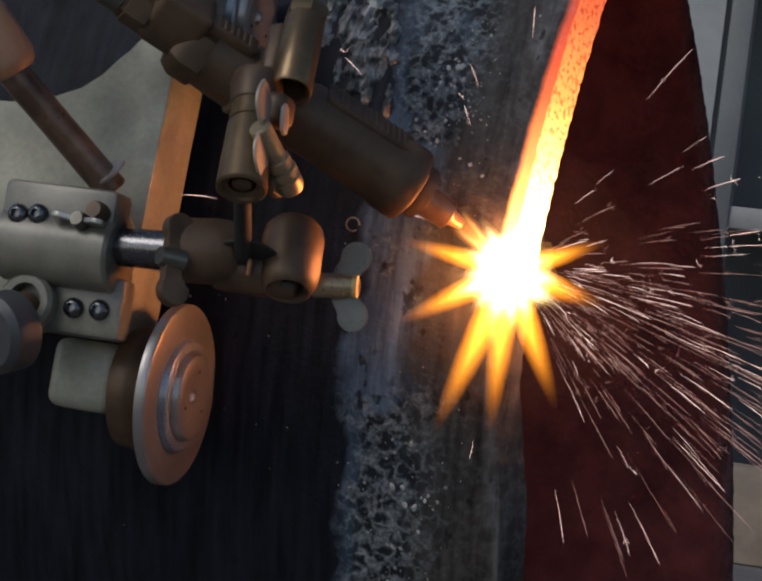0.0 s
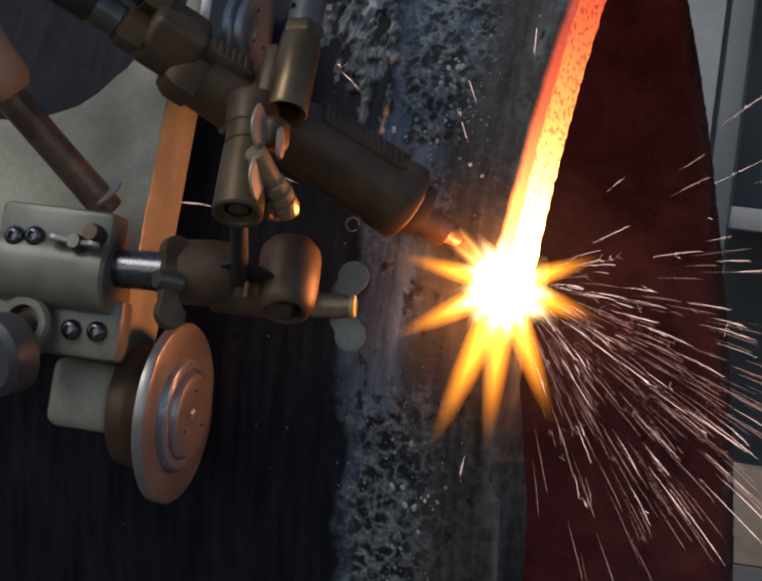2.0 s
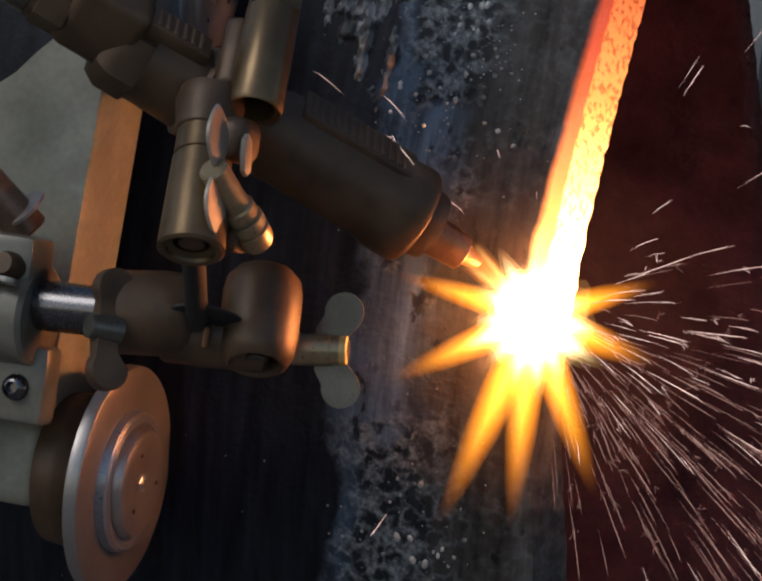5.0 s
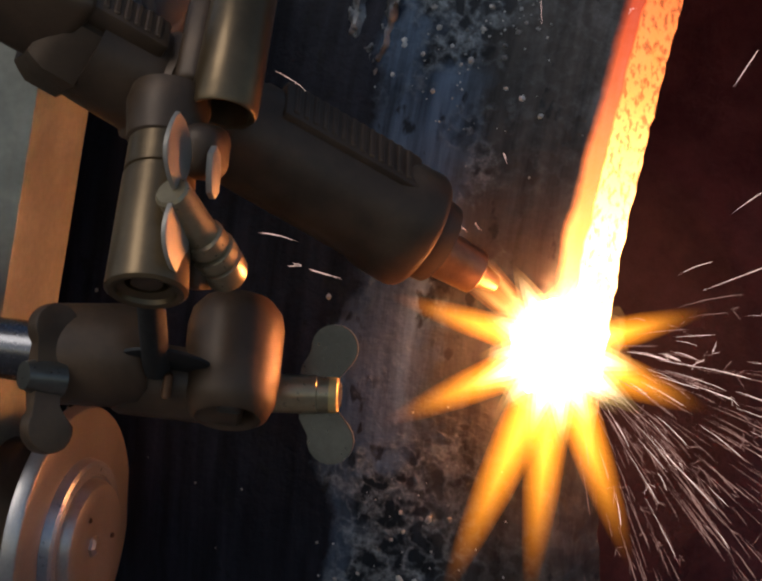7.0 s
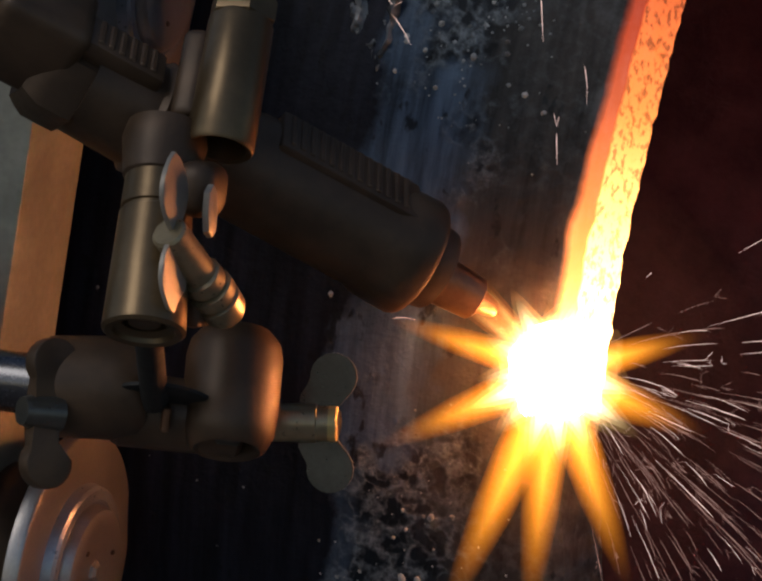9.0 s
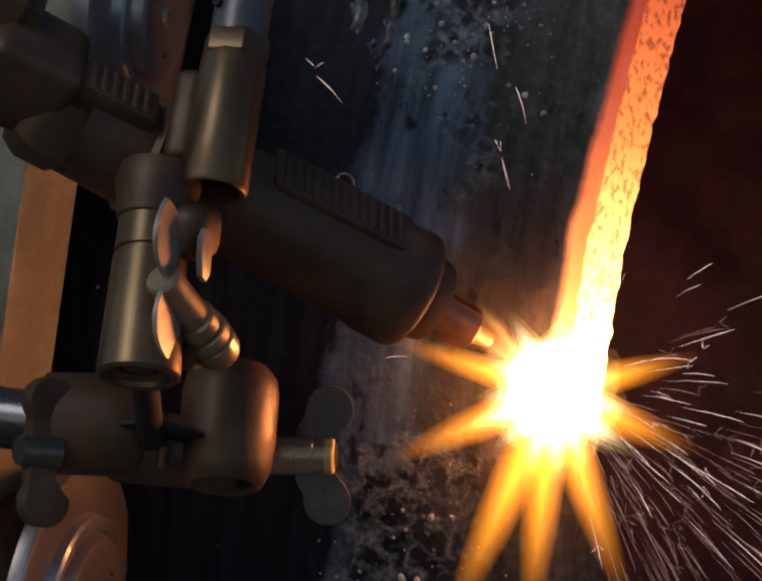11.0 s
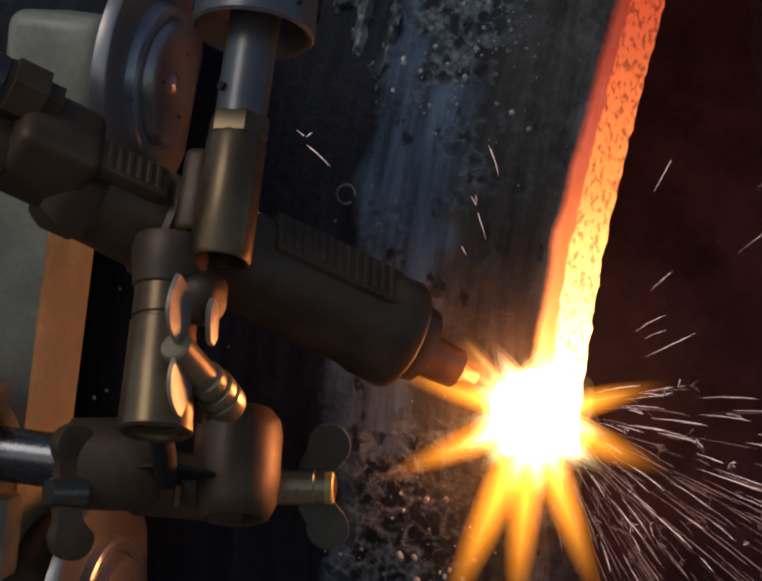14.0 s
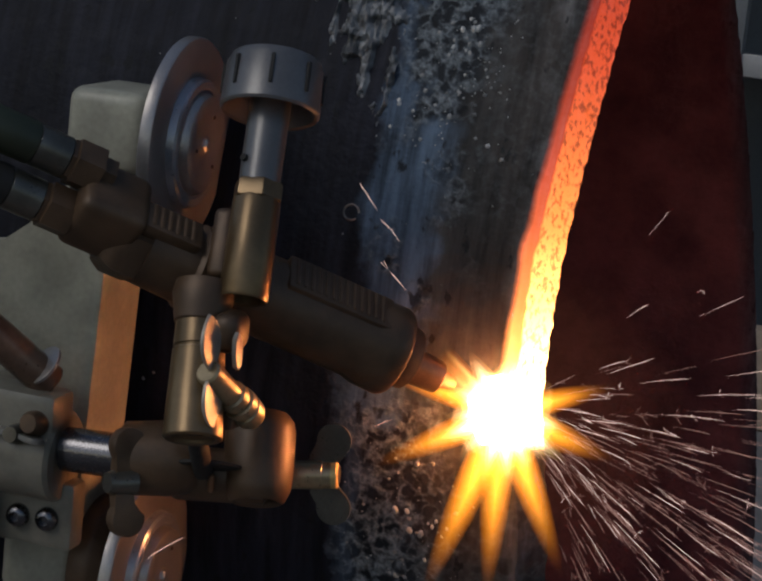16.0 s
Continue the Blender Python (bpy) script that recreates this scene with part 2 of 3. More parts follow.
    wv.operation = "MULTIPLY_ADD"
    wv.inputs[1].default_value = (0.012, 0.012, 0.012)
    l.new(warp.outputs["Color"], wv.inputs[0])
    l.new(co.outputs["Object"], wv.inputs[2])
    l.new(wv.outputs[0], cell.inputs["Vector"])
    height = n.new("ShaderNodeMapRange")
    height.inputs["From Min"].default_value, height.inputs["From Max"].default_value = -0.16, 0.16
    l.new(sep.outputs["Z"], height.inputs["Value"])
    lie = ramp(height.outputs[0], (0.0, 1.0), (0.26, 1.0), (0.48, 0.15), (0.60, 0.15), (0.80, 0.8), (1.0, 1.0))
    patch = ramp(math_("ADD", tex(30, 5), math_("MULTIPLY", math_("SUBTRACT", lie, 0.5), 0.35)), (0.44, 0.0), (0.55, 1.0))
    where = ramp(along, (0.36, 0.0), (0.47, 1.0), (0.64, 1.0), (0.78, 0.12))
    crust = math_("MULTIPLY", patch, where)
    ridge = ramp(cell.outputs["Distance"], (0.36, 0.0), (0.66, 1.0))
    grit = ramp(tex(420, 5, None, 0.7), (0.40, 0.2), (0.66, 1.0))
    flake = math_("MULTIPLY", ridge, grit)
    base = blend(math_("MULTIPLY", crust, 0.95), base, blend(flake, (0.010, 0.011, 0.013), (0.30, 0.33, 0.35)))
    # inside: a red-brown rust tone that also holds the cut's red glow
    inner_red = ramp(tex(22, 7), (0.35, (0.095, 0.033, 0.030)), (0.65, (0.22, 0.078, 0.064)))
    base = blend(inn.outputs["Fac"], base, inner_red)
    l.new(base, b.inputs["Base Color"])
    b.inputs["Metallic"].default_value = 0.06
    b.inputs["Specular IOR Level"].default_value = 0.12
    rough = n.new("ShaderNodeMapRange")
    rough.inputs["To Min"].default_value, rough.inputs["To Max"].default_value = 0.36, 0.66
    l.new(tex(120, 5), rough.inputs["Value"])
    l.new(rough.outputs[0], b.inputs["Roughness"])
    bump = n.new("ShaderNodeBump")
    bump.inputs["Strength"].default_value, bump.inputs["Distance"].default_value = 0.55, 0.0012
    l.new(math_("ADD", math_("ADD", tex(260, 6), math_("MULTIPLY", tex(60, 4), 0.8)), math_("MULTIPLY", math_("MULTIPLY", flake, crust), 1.2)), bump.inputs["Height"])
    l.new(bump.outputs[0], b.inputs["Normal"])
    # the metal is hot next to the torch: y is the way back along the cut in the machine's space
    hot = n.new("ShaderNodeTexCoord")
    hot.object = machine
    hs = n.new("ShaderNodeSeparateXYZ")
    l.new(hot.outputs["Object"], hs.inputs[0])
    back = math_("ADD", hs.outputs["Y"], 0.013)
    late = n.new("ShaderNodeMapRange")
    late.inputs["From Max"].default_value = 0.25
    l.new(back, late.inputs["Value"])
    heat = ramp(late.outputs[0], (0.0, 1.0), (0.10, 0.9), (0.20, 0.45), (0.32, 0.20), (0.48, 0.10), (0.7, 0.05), (0.95, 0.0))
    ahead = n.new("ShaderNodeMapRange")
    ahead.inputs["From Min"].default_value, ahead.inputs["From Max"].default_value = -0.006, 0.004
    l.new(back, ahead.inputs["Value"])
    heat = math_("MULTIPLY", math_("MULTIPLY", heat, ahead.outputs[0]), math_("GREATER_THAN", hs.outputs["Z"], 0.2))
    # on the bevelled face fully, on the outer skin in a narrow strip that narrows with cooling
    skin = n.new("ShaderNodeMapRange")
    skin.inputs["From Min"].default_value, skin.inputs["From Max"].default_value = -0.0078, -0.0046
    l.new(math_("ADD", math_("SUBTRACT", xs, math_("MULTIPLY", late.outputs[0], 0.005)), math_("MULTIPLY", math_("SUBTRACT", tex(70, 3), 0.5), 0.003)), skin.inputs["Value"])
    onface = n.new("ShaderNodeMapRange")
    onface.inputs["From Min"].default_value, onface.inputs["From Max"].default_value = 0.0001, 0.0008
    l.new(xs, onface.inputs["Value"])
    share = math_("ADD", math_("MULTIPLY", math_("POWER", skin.outputs[0], 1.4), 0.66), math_("MULTIPLY", onface.outputs[0], 0.75))
    slag = ramp(tex(760, 3, (1, 0.5, 0.5), 0.55), (0.38, 0.42), (0.50, 1.0))
    slag = blend(onface.outputs[0], (1.0, 1.0, 1.0), slag)
    power = math_("MULTIPLY", math_("MULTIPLY", heat, share), slag)
    tint = ramp(math_("ADD", late.outputs[0], math_("MULTIPLY", math_("SUBTRACT", 1.0, onface.outputs[0]), 0.16)), (0.0, (1.0, 0.62, 0.26)), (0.14, (1.0, 0.50, 0.15)), (0.30, (1.0, 0.27, 0.055)), (0.55, (1.0, 0.12, 0.035)), (0.85, (1.0, 0.07, 0.03)))
    l.new(tint, b.inputs["Emission Color"])
    l.new(math_("MULTIPLY", power, 7.0), b.inputs["Emission Strength"])
    return m


def pipe():
    """An open pipe, its end bevelled outwards; the far side of the end runs a little askew."""
    bm = bmesh.new()
    seg = 720
    depth, inner = bm.verts.layers.float.new("depth"), bm.verts.layers.float.new("inner")
    prof = [(-1.6, R)] + [(x, R) for x in (-0.4, -0.2, -0.12, -0.06, -0.03, -0.012, -0.006, -0.002)] + [(0.0, R), (0.0025, R - 0.0032), (0.0050, R - 0.0064), (0.0075, R - WALL + 0.0012), (0.0092, R - WALL)]
    prof += [(x, R - WALL) for x in (-0.004, -0.05, -0.2, -0.5, -1.6)]
    rings = []
    for i, (x, r) in enumerate(prof):
        ring = []
        for k in range(seg):
            a = 2 * math.pi * k / seg
            y, z = math.cos(a), math.sin(a)
            end = max(0.0, min(1.0, (x + 0.12) / 0.12))
            far = min(1.0, max(0.0, y) * 2.2) * end
            rough = 0.0
            if 9 <= i <= 13:
                rough = 0.0007 * noise.noise((x * 200, y * 70, z * 70)) + 0.0004 * noise.noise((x * 500, y * 190, z * 190))
            near = max(0.0, -y) * end
            h = r * z
            low = max(0.0, min(1.0, (-0.01 - h) / 0.07))
            lean = 0.0092 - 0.0080 * low * low * (3 - 2 * low) - 0.068 * max(0.0, min(0.13, h - 0.035))
            v = bm.verts.new((x - far * (0.011 + 0.060 * z) - near * lean + rough, r * y, r * z))
            v[depth] = x
            v[inner] = 1.0 if i > 13 else 0.0
            ring.append(v)
        rings.append(ring)
    rings.append(rings[0])
    for a, b in zip(rings, rings[1:]):
        for k in range(seg):
            bm.faces.new((a[k], a[(k + 1) % seg], b[(k + 1) % seg], b[k]))
    ob = part("steel_pipe", bm, pipe_steel())
    return tagged(ob, "large dark scaled steel pipe with glowing cut edge, lying on concrete", "pipe")


pipe()


def plane_box(name, lo, hi, mat, label, category, kind="structure", bevel=0.0):
    ob = part(name, block([v * 1000 for v in lo], [v * 1000 for v in hi], bevel), mat, smooth=bevel > 0)
    return tagged(ob, label, category, kind=kind)


plane_box("floor", (-60.0, -60.0, -0.42), (60.0, 60.0, -R - 0.001), CONCRETE, "grey stained concrete workshop floor", "floor")
plane_box("wall_north", (-8.0, 3.2, -R), (8.0, 3.35, 4.0), WALLPAINT, "grey painted workshop wall behind the pipe", "wall")


plane_box("pillar", (-0.42, 1.50, -R), (-0.218, 1.62, 3.0), WALLPAINT_LIGHT, "light grey painted pillar behind the pipe", "pillar")


def rack():
    """A dark steel rack of shelves beside the pillar."""
    hold = new("steel_rack")
    hold.matrix_world = pose(0, 0, 0)
    part("back_panel", block((-212, 1690, -325), (700, 1705, 1400), 1.0), LOCKER, hold)
    for z in (98, 620, 1140):
        part("shelf", block((-212, 1500, z - 14), (700, 1690, z + 14), 2.0), SHELFPAINT, hold)
    for x in (-210, 670):
        part("upright", block((x, 1495, -325), (x + 28, 1523, 1400), 2.0), LOCKER, hold)
    return tagged(hold, "dark steel shelf rack with pale shelf edges beside a pillar", "rack")


rack()
tagged(part("carton", block((-150, 1440, -325), (150, 1490, -206), 3.0), CARTON), "brown cardboard carton standing on the concrete floor", "carton")


def on_pipe(x, up_, lift=0.0):
    """A place on the near side of the pipe: x along it, up_ above its middle."""
    r = R + lift
    return Vector((x, -math.sqrt(r * r - up_ * up_), up_))


def spatter():
    """Beads of spatter and flakes of scale stuck to the pipe."""
    rng = random.Random(11)
    bm = bmesh.new()
    for k in range(330):
        if k % 2:
            x, z = rng.gauss(-0.047, 0.010), rng.gauss(0.098, 0.022)
        else:
            x, z = rng.gauss(-0.050, 0.011), rng.gauss(-0.085, 0.030)
        if k % 11 == 0:
            x, z = rng.uniform(-0.21, -0.07), rng.uniform(-0.12, 0.16)
        r = rng.choice((0.0003, 0.0004, 0.0005, 0.0006, 0.0011)) * rng.uniform(0.7, 1.15)
        m = Matrix.Translation(on_pipe(x, z, -0.45 * r)) @ Euler((rng.uniform(0, 6), rng.uniform(0, 6), 0)).to_matrix().to_4x4() @ Matrix.Diagonal((r * 1.1, r * rng.uniform(0.7, 1.3), r * 0.9, 1))
        bmesh.ops.create_icosphere(bm, subdivisions=1, radius=1.0, matrix=m)
    field = tagged(part("spatter_beads", bm, BEAD), "pale beads of weld spatter stuck to the pipe", "spatter", kind="stuff")
    # the larger drops, one by one
    for k in range(20):
        x, z = (rng.gauss(-0.041, 0.005), rng.gauss(-0.070, 0.011)) if k % 2 else (rng.gauss(-0.051, 0.004), rng.gauss(0.106, 0.010))
        r = rng.choice((0.0008, 0.0010, 0.0013, 0.0017))
        drop = bmesh.new()
        bmesh.ops.create_icosphere(drop, subdivisions=2, radius=1.0, matrix=Matrix.Translation(on_pipe(x, z, -0.35 * r)) @ Euler((0, rng.uniform(-0.4, 0.4), 0)).to_matrix().to_4x4() @ Matrix.Diagonal((r * rng.uniform(0.7, 0.9), r * 0.8, r * rng.uniform(1.0, 1.35), 1)))
        part("drop", drop, DROP, field)
    return field


def crust():
    """A lumpy crust of old slag above the dark part of the pipe."""
    bm = bmesh.new()
    nu, nv, grid = 110, 110, []
    for i in range(nu):
        row = []
        for j in range(nv):
            x, z = -0.130 + 0.056 * i / (nu - 1), 0.070 + 0.100 * j / (nv - 1)
            p = Vector((x * 1.4, 0, z * 0.8))
            mid = 0.150 - (x + 0.112) * 1.35
            away = max(abs(z - mid) / 0.030, abs(x + 0.101) / 0.026)
            h = 0.0042 * noise.fractal(p * 110, 1.0, 2.0, 4) + 0.0022 * noise.ridged_multi_fractal(p * 160, 1.0, 2.0, 3, 1.0, 2.0) - 0.0004 - 0.0060 * max(0.0, away - 0.35) ** 1.5
            row.append(bm.verts.new(on_pipe(x, z, max(-0.002, min(0.0035, h)))))
        grid.append(row)
    for i in range(nu - 1):
        for j in range(nv - 1):
            bm.faces.new((grid[i][j], grid[i + 1][j], grid[i + 1][j + 1], grid[i][j + 1]))
    return tagged(part("slag_crust", bm, CRUST), "grey lumpy crust of old slag on the pipe", "slag", kind="stuff")


spatter()
crust()
ring = bmesh.new()
rr_, tt_ = 0.0030, 0.0004
m = Matrix.Translation(on_pipe(-0.0815, 0.0422, 0.0001)) @ Matrix.Rotation(radians(83), 4, "X")
rows_ = []
for k in range(22):
    a = 2 * math.pi * k / 24
    rows_.append([ring.verts.new(m @ Vector(((rr_ + tt_ * math.cos(b)) * math.cos(a), (rr_ + tt_ * math.cos(b)) * math.sin(a), tt_ * math.sin(b)))) for b in (0, 1.57, 3.14, 4.71)])
for a, b in zip(rows_, rows_[1:]):
    for k in range(4):
        ring.faces.new((a[k], a[(k + 1) % 4], b[(k + 1) % 4], b[k]))
tagged(part("wire_ring", ring, CRUST), "small open grey ring stuck to the dark pipe", "ring")


# ---- machine parts ----
def build_machine():
    # housing: a flat case with a neck that rises to the upper axle
    outline = [(-284, -65), (-161, -66), (-157, 66), (-173, 67), (-177, 63), (-182, 54), (-189, 46), (-198, 39), (-210, 34), (-231, 31), (-284, 31)]
    part("housing", slab(outline, 336, 372, 1.6), PAINT, machine, "grey-green painted case")
    # bracket that clamps the rod
    bm = block((-209, -44, 390), (-157, -7, 408), 3.0)
    lathe((-209, -32, 395), (-157, -32, 395), [(0, 15.5), (1.5, 17), (50.5, 17), (52, 15.5)], 40, bm)
    block((-194, -68, 384), (-152, -42, 396), 2.5, bm)
    bracket = part("rod_bracket", bm, BRACKET, machine, "worn grey-brown painted bracket")
    part("bracket_foot", block((-205, -40, 371), (-176, -10, 391.5), 2.0), BRACKET, bracket)
    part("bracket_foot", block((-190, -65, 371), (-170, -46, 385.5), 2.0), BRACKET, bracket)
    for x, y, z in ((-200, -22, 408), (-191, -21, 408), (-173.6, -57, 396), (-161.9, -56.4, 396)):
        bm = lathe((x, y, z - 1), (x, y, z + 4), [(0, 4.5), (2.6, 4.4), (4.0, 3.8), (4.8, 2.6), (5.0, 2.0), (3.0, 1.9), (3.0, 0.2)], 24)
        part("socket_screw", bm, CHROME, bracket, "shiny steel socket screw")
    bm = lathe((-193, -57, 386), (-193, -57, 404), [(0, 12), (16, 12), (18, 10.5), (18, 7.5), (11, 7)], 32)
    part("lug", bm, BRACKET, bracket)
    part("lug_pin", rod((-193, -58, 398), (-197, -70, 416), 6.5), CAST, bracket)
    part("side_knob", lathe((-194, -68, 398), (-201, -75, 418), [(0, 8), (4, 15), (6, 17), (18, 17), (21, 14)], 36), KNOB, machine, "dark grey round knob")
    # small wing screw on the bracket, over a dark screw head
    wing_screw((-169.5, -22.5, 408), (-0.1, 0.15, 1), (1, -0.05, 0.15), 3.6, 8, 5.5, 3.6, bracket)
    part("screw_head", lathe((-163.5, -18, 406), (-164.5, -16.5, 414.5), [(0, 4.4), (1, 4.8), (6, 4.4), (8, 3.4)], 24), CAST, bracket)
    # lower and upper axle boxes
    for y0, y1, x0 in ((-98, -68, -192), (70, 101, -179)):
        bm = block((x0, y0, 332), (x0 + 31, y1, 372), 5.5, seg=4)
        part("axle_box", bm, PAINT, machine)
        yc, gr = (-84.5, 0) if y0 < 0 else (83.0, -9)
        part("guard_disc", lathe((-163, yc, 350), (-145.5, yc, 350), [(0, 20 + gr), (1, 26 + gr), (8, 27 + gr), (10, 26 + gr), (17.5, 20 + gr)], 48), CAST, machine, "dark metal disc behind the wheel")
    # chromed rod
    part("rod", rod((-232, -32.5, 396), (-118, -27, 395), 8.2, 0.8, 40), CHROME, machine, "shiny chromed steel rod")
    # round bar with its ring and grip
    part("bar_ring", lathe((-166.5, 1, 398), (-170, 5, 402), [(0, 6.8), (0.3, 8.0), (1.4, 8.0), (1.8, 6.8)], 36), STEEL, machine, "bright steel ring round the bar")
    part("support_bar", rod((-165, -6, 395), (-214, 42, 427), 6.8, 1, 36), WOODBAR, machine, "worn brown round bar")
    part("grip", lathe((-205, 35, 421), (-230, 66, 438), [(0, 7.5), (2, 10), (6, 11.5), (36, 12), (40, 10)], 36), GRIP, machine, "brown grip")


def wing_screw(at, axis, wing, hub, height, reach, tall, parent, label="plated wing screw", thick=1.0, mat=WING, seat=0.75):
    """A screw with two flat ears. at: foot of the hub; wing: the way the ears point."""
    base = frame_at(at, axis, wing)
    top = Vector(at) + Vector(axis).normalized() * height
    screw = part("wing_screw", lathe(at, top, [(0, hub * 1.1), (height * 0.7, hub), (height, hub * 0.8)], 24), DULL, parent, label)
    for side in (1, -1):
        cx, cy, r = side * (hub + reach), height * seat, tall
        out = [(side * hub * 0.4, 0.5), (side * (hub + reach * 0.35), height * 0.1)]
        for k in range(13):
            a = radians(-100 + k * 230 / 12)
            out.append((cx + side * r * math.cos(a), cy + r * math.sin(a)))
        out.append((side * hub * 0.4, height * 0.8))
        if side < 0:
            out = out[::-1]
        turn = base @ Matrix.Rotation(radians(90), 4, "X")
        part("ear", slab(out, -thick, thick, 0.5, turn), mat, screw)
    return screw


def wheel(x, yc, n):
    """A magnetic wheel: wide rim, bright face, stepped hub; it turns on its axle."""
    hold = new("wheel")
    hold.parent = machine
    hold.matrix_local = pose(x, yc, n)
    prof = [(-5.4, 30), (-5.2, 38.4), (-4.6, 39.4), (-1.0, 39.4), (-0.3, 39.0), (0, 38.3), (0, 23.0), (0.8, 22.4)]
    part("tyre", lathe((0, 0, 0), (1, 0, 0), prof, 72), STEEL, hold, "turned steel wheel disc")
    prof = [(-0.2, 24.8), (2.8, 24.2), (3.6, 23.2), (3.6, 20.6), (2.8, 20.0), (2.8, 17.0)]
    part("hub_ring", lathe((0, 0, 0), (1, 0, 0), prof, 64), RING, hold, "bluish bright steel hub ring")
    prof = [(2.6, 19.2), (4.6, 19.0), (6.2, 18.0), (6.9, 16.2), (6.7, 12.0), (6.0, 7.6), (5.6, 5.0), (5.6, 0.6)]
    part("hub_cap", lathe((0, 0, 0), (1, 0, 0), prof, 64), STEEL, hold, "dished steel hub cap")
    part("axle_bolt", lathe((5.4, 0, 0), (7.2, 0, 0), [(0, 3.4), (1.0, 3.2), (1.8, 2.0)], 6), STEEL, hold)
    for k in range(3):
        a = 2.1 * k
        part("face_mark", lathe((6.2, 11 * math.cos(a), 11 * math.sin(a)), (7.2, 11 * math.cos(a), 11 * math.sin(a)), [(0, 0.9), (0.9, 0.7)], 10), CAST, hold)
    return hold


build_machine()
WHEELS = ((-0.1375, -0.0852, 0.3520), (-0.1370, 0.0830, 0.3500))
wheels = [wheel(*place) for place in WHEELS]

# clamp on the rod, its split arm, cross boss, pin
bm = lathe((-133.5, -27.5, 398), (-107, -24.5, 390), [(0, 11.5), (1.5, 13.4), (19, 13.8), (25, 13.0), (27.5, 10.8)], 40)
clamp = part("rod_clamp", bm, CAST, machine, "dark cast clamp on the rod")
part("arm", lathe((-116, -31, 391), (-84, -31, 378), [(0, 9.0), (2, 10.0), (33, 9.6), (34.5, 8)], 36), CAST, clamp)
# a black disc stands in for the dark slot of the split arm
part("split_shade", lathe((-102.3, -27.6, 393), (-102.6, -25.8, 392.2), [(0, 13), (0.5, 14.2), (1.4, 14.2), (1.9, 13)], 40), BLACK, clamp, "black disc standing for the shade in the split of the arm")
bm = lathe((-84.4, -37.6, 388), (-90.6, -8.6, 373.5), [(10, 6.4), (2, 7.2), (0.6, 8.0), (0, 8.8), (1.0, 10.4), (5, 12.2), (12, 12.9), (26, 13.0), (30, 12.2), (33.0, 9.8), (34.2, 5.0)], 44)
cross = part("cross_boss", bm, CAST, machine, "dark cast boss with an open foot")
part("foot_screw", lathe((-84.8, -36.2, 387.2), (-86.8, -27, 382.6), [(0, 2.6), (0.6, 3.4), (8, 3.4)], 20), DULL, cross)
part("pin", lathe((-81, -31.6, 366), (-63.6, -29.6, 362.2), [(0, 5.3), (13, 5.3), (13.3, 4.9), (17.4, 4.9), (17.9, 4.5)], 32), PINBRASS, machine, "brass-coloured pin")
part("pin_head", lathe((-65.4, -29.8, 362.6), (-62.6, -29.5, 362), [(0, 4.4), (0.3, 4.9), (2.4, 4.9), (2.8, 4.5), (2.8, 2.2), (2.3, 1.8)], 32), PINEND, machine, "worn brass pin end with the flame's light in its bright yellow")
wing_screw((-74.6, -30.6, 362), (1, 0.1, -0.1), (-0.17, 1, -0.02), 4.4, 12, 8.2, 6.5, machine, "dull wing screw with worn edges", 0.9, DULL, 0.84)
wing_screw((-124.8, -32.6, 407), (-0.62, 0.05, 0.78), (-0.28, 1, 0.02), 4.6, 10.5, 8.4, 6.6, clamp, "dark worn wing screw", 2.4, CAST, 0.25)

# post, link, wing bolt
bm = lathe((-92.6, -4.6, 436.5), (-100.6, 34, 418), [(10, 5.2), (2.6, 5.6), (1.6, 7.4), (0.4, 7.8), (0, 9.4), (0.8, 10.3), (31.0, 9.1), (31.4, 8.3), (32.2, 8.3), (32.6, 8.9), (43, 8.5)], 40)
post = part("post", bm, BRASS, machine, "dull brass-coloured tubular post")
part("post_core", lathe((-93.0, -2.8, 435.6), (-94.4, 3.6, 432.5), [(0, 2.2), (0.5, 4.0), (6, 4.0)], 24), CAST, post)
part("link_bar", rod((-96.0, 0, 428), (-102.5, -27, 397), 3.6), BLACK, machine, "black link under the post")
part("link_pin", rod((-99.0, -34, 397), (-98.6, -27, 398), 1.3), COPPER, machine)
part("yoke", lathe((-100.2, 31, 419.4), (-102.6, 46, 412), [(0, 8.2), (1.0, 9.2), (5, 9.8), (11, 10.8), (15, 10.0)], 40), CAST, machine, "dark cast yoke under the torch head")
part("yoke_lug", block((-94, 24, 412), (-83.5, 38, 428), 4.5, seg=4), CAST, machine)
clip = [(0, 0), (2.6, 1.5), (3.4, 6), (2.8, 11), (0, 13), (-2.8, 11), (-3.4, 6), (-2.6, 1.5)]
part("lug_ear", slab(clip, -0.8, 0.8, 0.3, frame_at((-82.0, 20, 428), (1.0, 0.1, 0.0), (0.0, 0.0, -1.0))), EAR, machine, "worn plated ear")
bolt = part("clamp_bolt", lathe((-88.3, 21.0, 440), (-79.5, 0.5, 413.5), [(0, 3.8), (0.8, 4.5), (17, 4.5), (17.4, 5.4), (21, 5.4), (21.4, 4.8), (22.2, 4.8), (22.6, 6.0), (25.6, 6.0), (26, 5.2), (27, 5.2), (27.4, 5.9), (32, 5.6), (34, 4.6)], 28), PINBRASS, machine, "brass-coloured clamping bolt")
part("bolt_block", block((-89.5, -3, 411), (-83, 8, 425), 2.0), CAST, machine)
